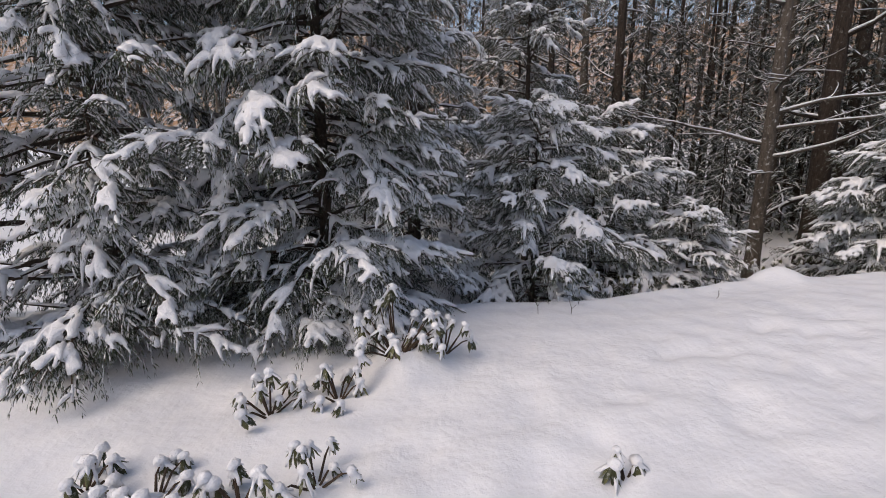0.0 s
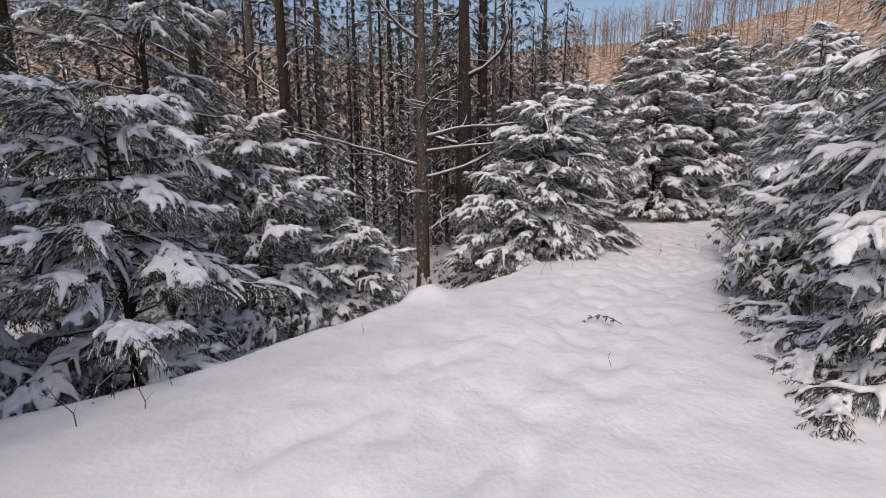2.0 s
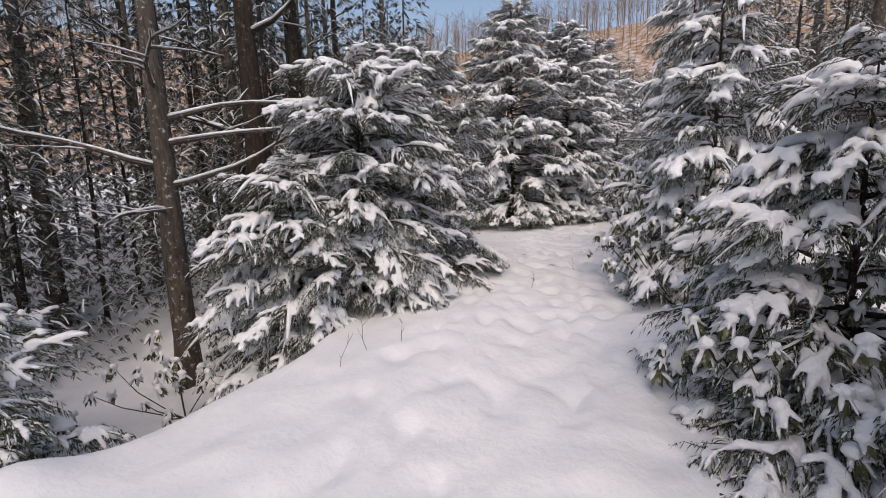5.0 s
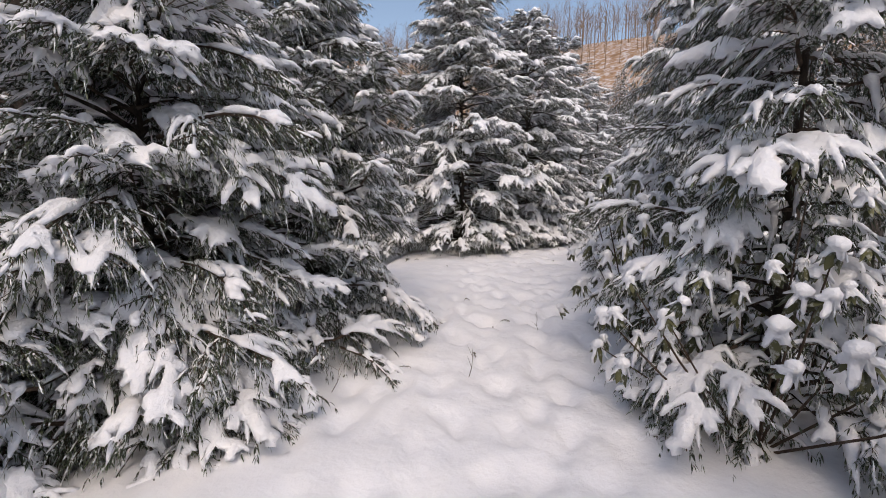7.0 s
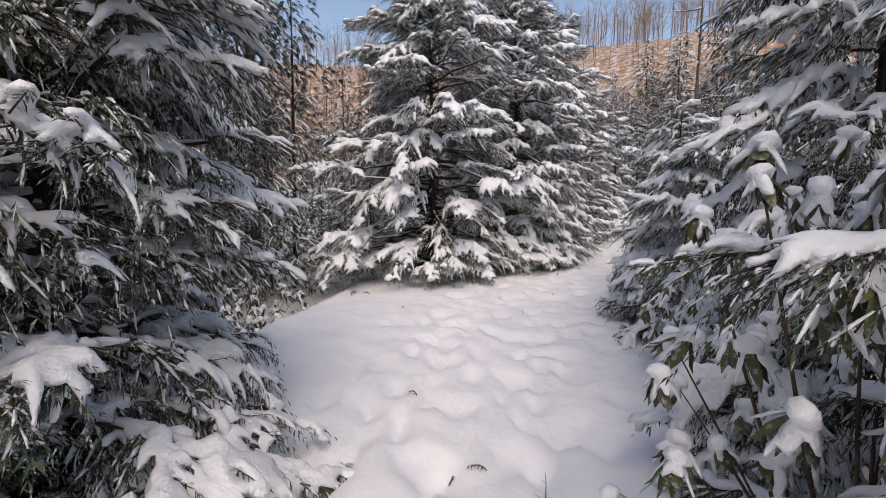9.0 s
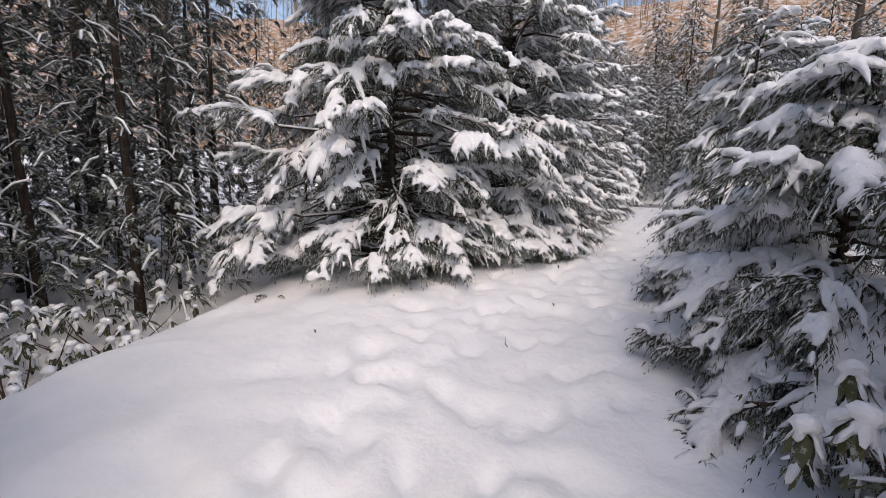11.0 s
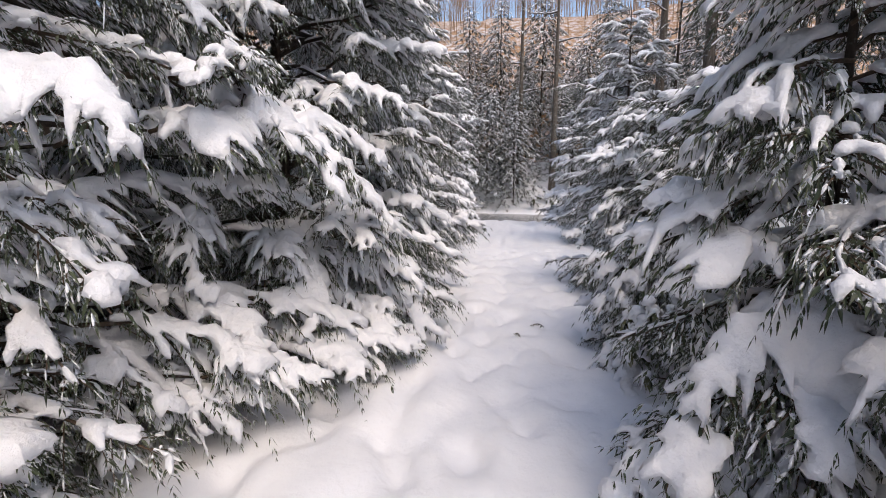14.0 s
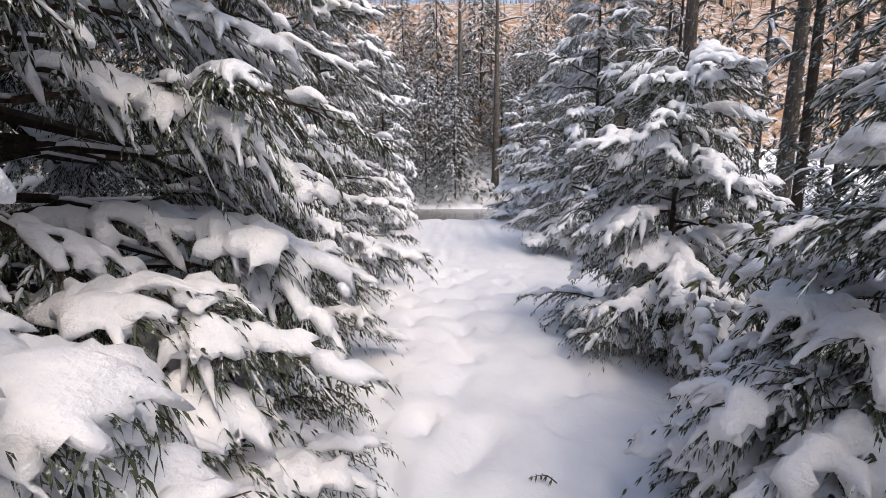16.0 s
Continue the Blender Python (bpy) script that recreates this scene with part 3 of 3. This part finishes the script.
# ---------------------------------------------------------------- bare trunks
def limb_mesh(b, snow, rng, p, way, length, r, depth=0):
    pts = [p]
    d = way.copy()
    for i in range(7):
        d = (d + Vector((rng.uniform(-.22, .22), rng.uniform(-.22, .22), rng.uniform(-.16, .16)))).normalized()
        pts.append(pts[-1] + d * (length / 7))
    b.tube(pts, [r * (1 - 0.85 * i / 7) for i in range(8)], 4 if depth < 2 else 3, caps=False)
    if snow is not None:
        snow.tube([q + Vector((0, 0, r * (1 - .8 * i / 7) + 0.006)) for i, q in enumerate(pts)], [max(0.007, r * (1.1 - .7 * i / 7)) * rng.uniform(.7, 1.2) for i in range(8)], 4 if depth < 2 else 3, 0.3, 0.15, rng, False)
    if depth < 2:
        for i in range(2, 7):
            if rng.random() < 0.75:
                cr = d.cross(Vector((0, 0, 1))) * rng.choice((-1, 1))
                limb_mesh(b, snow, rng, pts[i], (d * 0.8 + cr * rng.uniform(.3, .9) + Vector((0, 0, rng.uniform(-.2, .5)))).normalized(), length * rng.uniform(.3, .5), r * 0.45, depth + 1)


def bare_tree(x, y, h, r, seed, label, limbs, mat=GREY_BARK, low=2.0):
    rng = random.Random(seed)
    ob = tagged(new("bare_tree"), label, "tree", "bare trunks")
    ob.matrix_basis = pose(x, y, ground_z(x, y))
    me, pts = make_trunk(h, r, seed, mat, 0.012)
    part("trunk", me, ob)
    for i in range(limbs):
        t = low + (h * 0.95 - low) * i / max(1, limbs - 1)
        u = (t + .25) / (h + .25) * 12
        p = pts[min(11, int(u))].lerp(pts[min(12, int(u) + 1)], u - int(u))
        a = rng.uniform(0, 6.3)
        b, s = Build(), Build()
        limb_mesh(b, s, rng, p, Vector((math.cos(a), math.sin(a), rng.uniform(-.1, .5))).normalized(), rng.uniform(1.2, 2.2), r * 0.2, 1)
        lm = part("limb", b.mesh("limb", mat), ob)
        tagged(part("snow", s.mesh("limb_snow", LOAD, True), lm), kind="stuff")
    return ob


def trail_side_tree():
    """The slim grey tree below the bank, with long snow-lined limbs reaching to the trail."""
    ob = bare_tree(6.6, 9.2, 11, 0.165, 501, "slim grey tree trunk speckled with lichen and snow", 5, low=4.0)
    rng = random.Random(9)
    for z, a, ln in ((3.3, -55, 2.6), (3.6, -35, 2.7), (2.75, -60, 2.3), (3.0, 160, 2.6), (2.4, 215, 1.2)):
        b, s = Build(), Build()
        limb_mesh(b, s, rng, Vector((0, 0, z)), Vector((math.cos(radians(a)), math.sin(radians(a)), 0.25)).normalized(), ln, 0.032, 1)
        lm = part("limb", b.mesh("limb", GREY_BARK), ob)
        tagged(part("snow", s.mesh("limb_snow", LOAD, True), lm), kind="stuff")


trail_side_tree()
bare_tree(8.35, 9.9, 12, 0.24, 502, "thick dark tree trunk behind the bushes", 7, BARK, 1.5)
bare_tree(-0.5, 7.2, 10, 0.12, 503, "dark trunk in the shade of the woods", 4, BARK, 2.0)
bare_tree(11.5, 13.0, 9, 0.09, 504, "slender bare sapling with snow-lined twigs", 6, GREY_BARK, 1.2)
bare_tree(10.6, 11.4, 9, 0.10, 505, "slender bare sapling with snow-lined twigs", 6, GREY_BARK, 1.0)
bare_tree(42.5, 4.3, 15, 0.22, 506, "tall pale bare tree on the far bank", 7, GREY_BARK, 4.0)
bare_tree(43.5, 6.3, 15, 0.20, 507, "tall pale bare tree on the far bank", 7, GREY_BARK, 4.0)
bare_tree(26.5, -0.3, 13, 0.17, 508, "grey bare trunk in the woods beside the trail", 6, GREY_BARK, 3.0)
bare_tree(24.0, -1.2, 13, 0.20, 509, "grey bare trunk in the woods beside the trail", 6, GREY_BARK, 3.0)
SHARED_TRUNKS = [make_trunk(h, r, 600 + i, mt, 0.015)[0] for i, (h, r, mt) in enumerate(((14, 0.16, GREY_BARK), (13, 0.12, BARK), (15, 0.2, BARK), (12, 0.09, GREY_BARK)))]


def limb_set(seed):
    rng = random.Random(seed)
    b, s = Build(), Build()
    for i in range(11):
        a = rng.uniform(0, 6.3)
        limb_mesh(b, s, rng, Vector((0, 0, 1.5 + i * 0.95)), Vector((math.cos(a), math.sin(a), rng.uniform(0, .5))).normalized(), rng.uniform(0.9, 2.0), 0.025, 1)
    return b.mesh("limbs", TWIG), s.mesh("limb_snow", LOAD, True)


LIMB_SETS = [limb_set(700 + i) for i in range(3)]


def woods_tree(x, y, k, turn, scale, label):
    ob = tagged(new("bare_tree"), label, "tree", "bare trunks")
    ob.matrix_basis = pose(x, y, ground_z(x, y), 0, 0, turn) @ Matrix.Scale(scale, 4)
    part("trunk", SHARED_TRUNKS[k], ob)
    b, s = LIMB_SETS[k % 3]
    tagged(part("limb", b, ob), kind="stuff")
    tagged(part("snow", s, ob), kind="stuff")


for x, y in scatter(24, (-8, 17, 9.8, 22), 15, 1.5, lambda x, y: not (5 < x < 10 and y < 11) and not (14 < x < 24 and y < 12)):
    woods_tree(x, y, rng.randrange(4), rng.uniform(0, 360), rng.uniform(0.8, 1.1), "bare trunk with snow-lined twigs in the shaded woods")
for x, y in scatter(22, (12, 33, -10, 3), 16, 1.8, lambda x, y: y < lerp_at(BOUGH_R, x) - 2.2):
    woods_tree(x, y, rng.randrange(4), rng.uniform(0, 360), rng.uniform(0.8, 1.1), "grey bare trunk in the woods beside the trail")


def far_woods():
    rng = random.Random(33)
    b = Build()
    for _ in range(1700):
        a, d = rng.uniform(-1.4, 2.2), rng.uniform(54, 100)
        x, y = 10 + d * math.cos(a), 5 + d * math.sin(a)
        z, h, r = ground_z(x, y), rng.uniform(4.5, 9), rng.uniform(0.025, 0.065)
        p = Vector((x, y, z - 0.2))
        b.tube([p, p + Vector((rng.uniform(-.3, .3), rng.uniform(-.3, .3), h * .6)), p + Vector((rng.uniform(-.6, .6), rng.uniform(-.6, .6), h))], [r, r * .7, r * .2], 5, caps=False)
        for k in range(22):
            q = p + Vector((0, 0, h * rng.uniform(.3, .95)))
            w = Vector((rng.uniform(-1, 1), rng.uniform(-1, 1), rng.uniform(.2, 1.2))).normalized()
            b.tube([q, q + w * rng.uniform(.8, 2.2)], [r * .3, 0.01], 3, caps=False)
    tagged(new("far_woods", b.mesh("far_woods", SUNLIT_FAR_BARK)), "bare brown hardwoods on the sunlit hillside", "trees", kind="stuff")


far_woods()


# ---------------------------------------------------------------- rhododendrons
def leaf_whorl(seed, capped):
    rng = random.Random(seed)
    b, s = Build(), Build()
    n = rng.randint(7, 9)
    for i in range(n):
        a = 6.283 * i / n + rng.uniform(-.25, .25)
        out = Vector((math.cos(a), math.sin(a), 0))
        side = Vector((-out.y, out.x, 0))
        L, w = rng.uniform(0.075, 0.125), rng.uniform(0.012, 0.019)
        droop = rng.uniform(0.8, 1.4)
        p = Vector((0, 0, 0))
        row = []
        for k in range(5):
            u = k / 4
            ang = droop * min(1, 0.35 + u)
            c = p + (out * math.cos(ang) + Vector((0, 0, -math.sin(ang)))) * (L * u)
            wd = w * math.sin(math.pi * min(.97, .1 + .9 * u))
            i0 = len(b.v)
            b.v += [c + side * wd - Vector((0, 0, wd * .5)), c + Vector((0, 0, wd * .35)), c - side * wd - Vector((0, 0, wd * .5))]
            row.append(i0)
        for k in range(4):
            p0, p1 = row[k], row[k + 1]
            b.f += [(p0, p0 + 1, p1 + 1, p1), (p0 + 1, p0 + 2, p1 + 2, p1 + 1)]
        if capped and rng.random() < 0.8:
            t = rng.uniform(0.3, 0.5)
            s.lump(out * (L * t * math.cos(droop * .6)) + Vector((0, 0, -math.sin(droop * min(1, .35 + t)) * L * t + 0.008)), L * rng.uniform(.28, .42), rng.uniform(.014, .024), rng.uniform(.012, .02), rng, 3, 6, 0.4, a, math.tan(min(1.2, droop * .85)))
    if capped:
        s.lump(Vector((0, 0, 0.012)), 0.045, 0.042, 0.034, rng)
    cap = fused(s, "whorl_snow", 0.006, 190)
    me, k = b.mesh("leaf_whorl", LEAF, True), len(b.v)
    joined = bpy.data.meshes.new("leaf_whorl")
    joined.from_pydata([tuple(v.co) for v in me.vertices] + [tuple(v.co) for v in cap.vertices], [],
                       [tuple(p.vertices) for p in me.polygons] + [tuple(i + k for i in p.vertices) for p in cap.polygons])
    joined.materials.append(LEAF)
    joined.materials.append(LOAD)
    joined.polygons.foreach_set("material_index", [0] * len(me.polygons) + [1] * len(cap.polygons))
    joined.polygons.foreach_set("use_smooth", [True] * len(joined.polygons))
    return joined


WHORLS = [leaf_whorl(800 + i, True) for i in range(5)]


def rhododendron(x, y, h, reach, count, seed, label, size=1.0, group="rhododendrons"):
    rng = random.Random(seed)
    ob = tagged(new("rhododendron"), label, "shrub", group)
    ob.matrix_basis = pose(x, y, ground_z(x, y) - 0.02)
    b = Build()
    ends = []
    for i in range(count):
        a = rng.uniform(0, 6.3)
        rr = reach * math.sqrt(rng.random())
        hh = h * (1 - 0.55 * (rr / reach) ** 2) * rng.uniform(0.35, 1.05)
        tip = Vector((math.cos(a) * rr, math.sin(a) * rr, max(0.09, hh)))
        w = Vector((x + tip.x * 1.1, y + tip.y * 1.1, 0))
        if not clear_of_trail(w, 0.12) and h > 0.5:
            continue
        mid = Vector((tip.x * 0.7, tip.y * 0.6, tip.z * 0.5 + 0.04))
        if i % 5 == 0 or h < 0.6:
            b.tube([Vector((tip.x * .1, tip.y * .1, 0)), mid, tip], [0.008, 0.006, 0.003], 4, caps=False)
        ends.append(tip)
    tagged(part("stem", b.mesh("stem", TWIG), ob), kind="stuff")
    for tip in ends:
        lf = rng.choice(WHORLS)
        k = size * rng.uniform(0.8, 1.3)
        tagged(part("leaf_whorl", lf, ob, Matrix.Translation(tip) @ pose(0, 0, 0, rng.uniform(-25, 25), rng.uniform(-25, 25), rng.uniform(0, 360)) @ Matrix.Scale(k, 4)), kind="stuff")


RHODO = "rhododendron with curled hanging leaves capped with snow"
for row in [
    (10.75, 4.25, 1.75, 0.85, 100, 21), (9.6, 3.5, 1.6, 0.9, 80, 22), (7.3, 2.55, 1.0, 0.75, 60, 23),
    (3.3, 7.4, 1.3, 1.0, 90, 24), (4.6, 8.0, 0.9, 0.8, 60, 25), (1.6, 6.6, 1.0, 0.9, 34, 26), (2.0, 7.9, 1.6, 0.9, 40, 27),
    (12.1, 9.9, 0.9, 0.8, 60, 28), (13.0, 10.4, 0.9, 0.8, 60, 29), (11.2, 9.3, 0.7, 0.6, 40, 30), (14.2, 12.0, 1.8, 1.1, 50, 31), (15.6, 12.3, 2.0, 1.0, 40, 32),
    (19.3, 4.7, 1.3, 0.8, 90, 33), (17.7, 5.2, 0.8, 0.5, 36, 34), (21.6, 4.3, 1.3, 0.8, 60, 35), (12.9, 4.6, 1.0, 0.6, 50, 36),
    (6.2, 8.4, 1.1, 0.9, 50, 37), (7.2, 8.2, 1.1, 0.8, 60, 38),
]:
    rhododendron(*row, RHODO)
SMALL = "low shrub tips poking out of the snow"
for i, (x, y, h, rr, c) in enumerate([(-1.35, 1.75, 0.28, 0.26, 12), (-0.95, 1.75, 0.22, 0.2, 9), (-1.75, 1.85, 0.2, 0.18, 6), (-0.62, 1.85, 0.25, 0.2, 8), (-1.1, 2.5, 0.3, 0.26, 12), (-0.7, 2.65, 0.28, 0.2, 9), (0.93, 1.95, 0.2, 0.1, 4), (-0.35, 3.0, 0.5, 0.32, 22), (0.0, 3.15, 0.4, 0.25, 14)]):
    rhododendron(x, y, h, rr, c, 60 + i, SMALL, 0.8, "small shrubs in the snow")

for x, y, h, rr, c, sd in [(41.5, 5.0, 1.2, 1.3, 26, 41), (42.0, 8.0, 1.4, 1.5, 30, 42), (41.0, 2.5, 1.3, 1.4, 26, 43)]:
    rhododendron(x, y, h, rr, c, sd, "dark shrubs dusted with snow on the far bank", 2.4, "shrubs on the far bank")


# ---------------------------------------------------------------- twigs, fallen sprigs and litter on the snow
def low_branch(x, y, heading, size, seed, label):
    """A bough lying on the snow at the trail's edge."""
    L, green, load = THIN_BOUGHS[size + 1][seed % 2]
    ob = tagged(new("fallen_branch"), label, "branch", "branches on the snow")
    ob.matrix_basis = pose(x, y, ground_z(x, y) + 0.02 + 0.16 * L)
    m = pose(0, 0, 0, 0, 4, heading)
    tagged(part("branch", green, ob, m), kind="stuff")
    tagged(part("snow", load, ob, m), kind="stuff")


for i, (x, y, a, k) in enumerate([(6.15, 1.95, 145, 2), (7.0, 2.45, 150, 2), (5.75, 1.7, 160, 2), (5.2, 1.25, 140, 2), (10.1, 6.8, -60, 2), (9.1, 6.3, -90, 1), (11.2, 4.3, 80, 1), (15.4, 5.3, 150, 2), (13.9, 4.9, 120, 2)]):
    low_branch(x, y, a, k, i, "low hemlock branch lying out over the snow")


def sprig(x, y, heading, size, seed):
    rng = random.Random(seed)
    ob = tagged(new("fallen_sprig"), "small brown sprig lying on the snow", "twig", "litter on the snow")
    ob.matrix_basis = pose(x, y, ground_z(x, y), 0, 0, heading)
    b, lf = Build(), Build()
    pts = [Vector((size * (u - 0.5), 0.03 * size * math.sin(7 * u + seed), 0.012 + size * 0.2 * math.sin(math.pi * u))) for u in (0, .2, .4, .6, .8, 1)]
    b.tube(pts, [0.004, 0.004, 0.0035, 0.003, 0.002, 0.001], 4)
    for p in pts[1:]:
        for sd in (-1, 1):
            for _ in range(3):
                w = Vector((rng.uniform(0.1, 0.8), sd * rng.uniform(.4, 1), rng.uniform(-.7, .2))).normalized()
                lf.blade(p, w, w.cross(Vector((0, 0.3, 1))).normalized(), size * rng.uniform(.14, .26), size * 0.06, 0.01)
    part("twig", b.mesh("twig", TWIG), ob)
    tagged(part("leaf_spray", lf.mesh("leaf_spray", LEAF), ob), kind="stuff")


def stalk(x, y, h, seed):
    """A thin dead stalk standing in the snow."""
    rng = random.Random(seed)
    ob = tagged(new("dry_stalk"), "thin dry stalk standing in the snow", "stalk", "litter on the snow")
    ob.matrix_basis = pose(x, y, ground_z(x, y) - 0.02)
    b = Build()
    a, le = rng.uniform(0, 6.3), rng.uniform(0.05, 0.5)
    d = Vector((math.cos(a) * le, math.sin(a) * le, 1))
    pts = [d * (h * u) + Vector((0.02 * math.sin(6 * u + seed), 0, 0)) for u in (0, .35, .7, 1)]
    b.tube(pts, [0.003, 0.0028, 0.002, 0.001], 4)
    for k in (1, 2):
        w = Vector((rng.uniform(-1, 1), rng.uniform(-1, 1), 0.9)).normalized()
        b.tube([pts[k], pts[k] + w * h * 0.35], [0.002, 0.001], 3, caps=False)
    part("stem", b.mesh("stalk", TWIG), ob)


for i, (x, y, a, z) in enumerate([(5.28, 3.56, 128, 0.36), (11.5, 6.5, 70, 0.09), (10.95, 5.85, 10, 0.09), (11.0, 5.72, 100, 0.10), (13.92, 9.38, 30, 0.22), (14.1, 9.25, 80, 0.12), (9.9, 5.5, 40, 0.10), (18.6, 6.4, 30, 0.10), (18.9, 6.2, 70, 0.12), (15.5, 6.75, 20, 0.07), (13.5, 8.1, 50, 0.06)]):
    sprig(x, y, a, z, i)
for i, (x, y, h) in enumerate([(3.06, 4.75, 0.16), (4.38, 2.85, 0.14), (6.3, 5.4, 0.28), (6.7, 5.5, 0.32), (7.0, 5.35, 0.26), (9.55, 5.35, 0.30), (8.7, 6.0, 0.28), (7.9, 5.9, 0.22), (14.2, 6.7, 0.10), (10.9, 5.3, 0.22), (2.8, 2.0, 0.08), (1.3, 4.2, 0.22), (0.95, 4.15, 0.3)]):
    stalk(x, y, h, i)
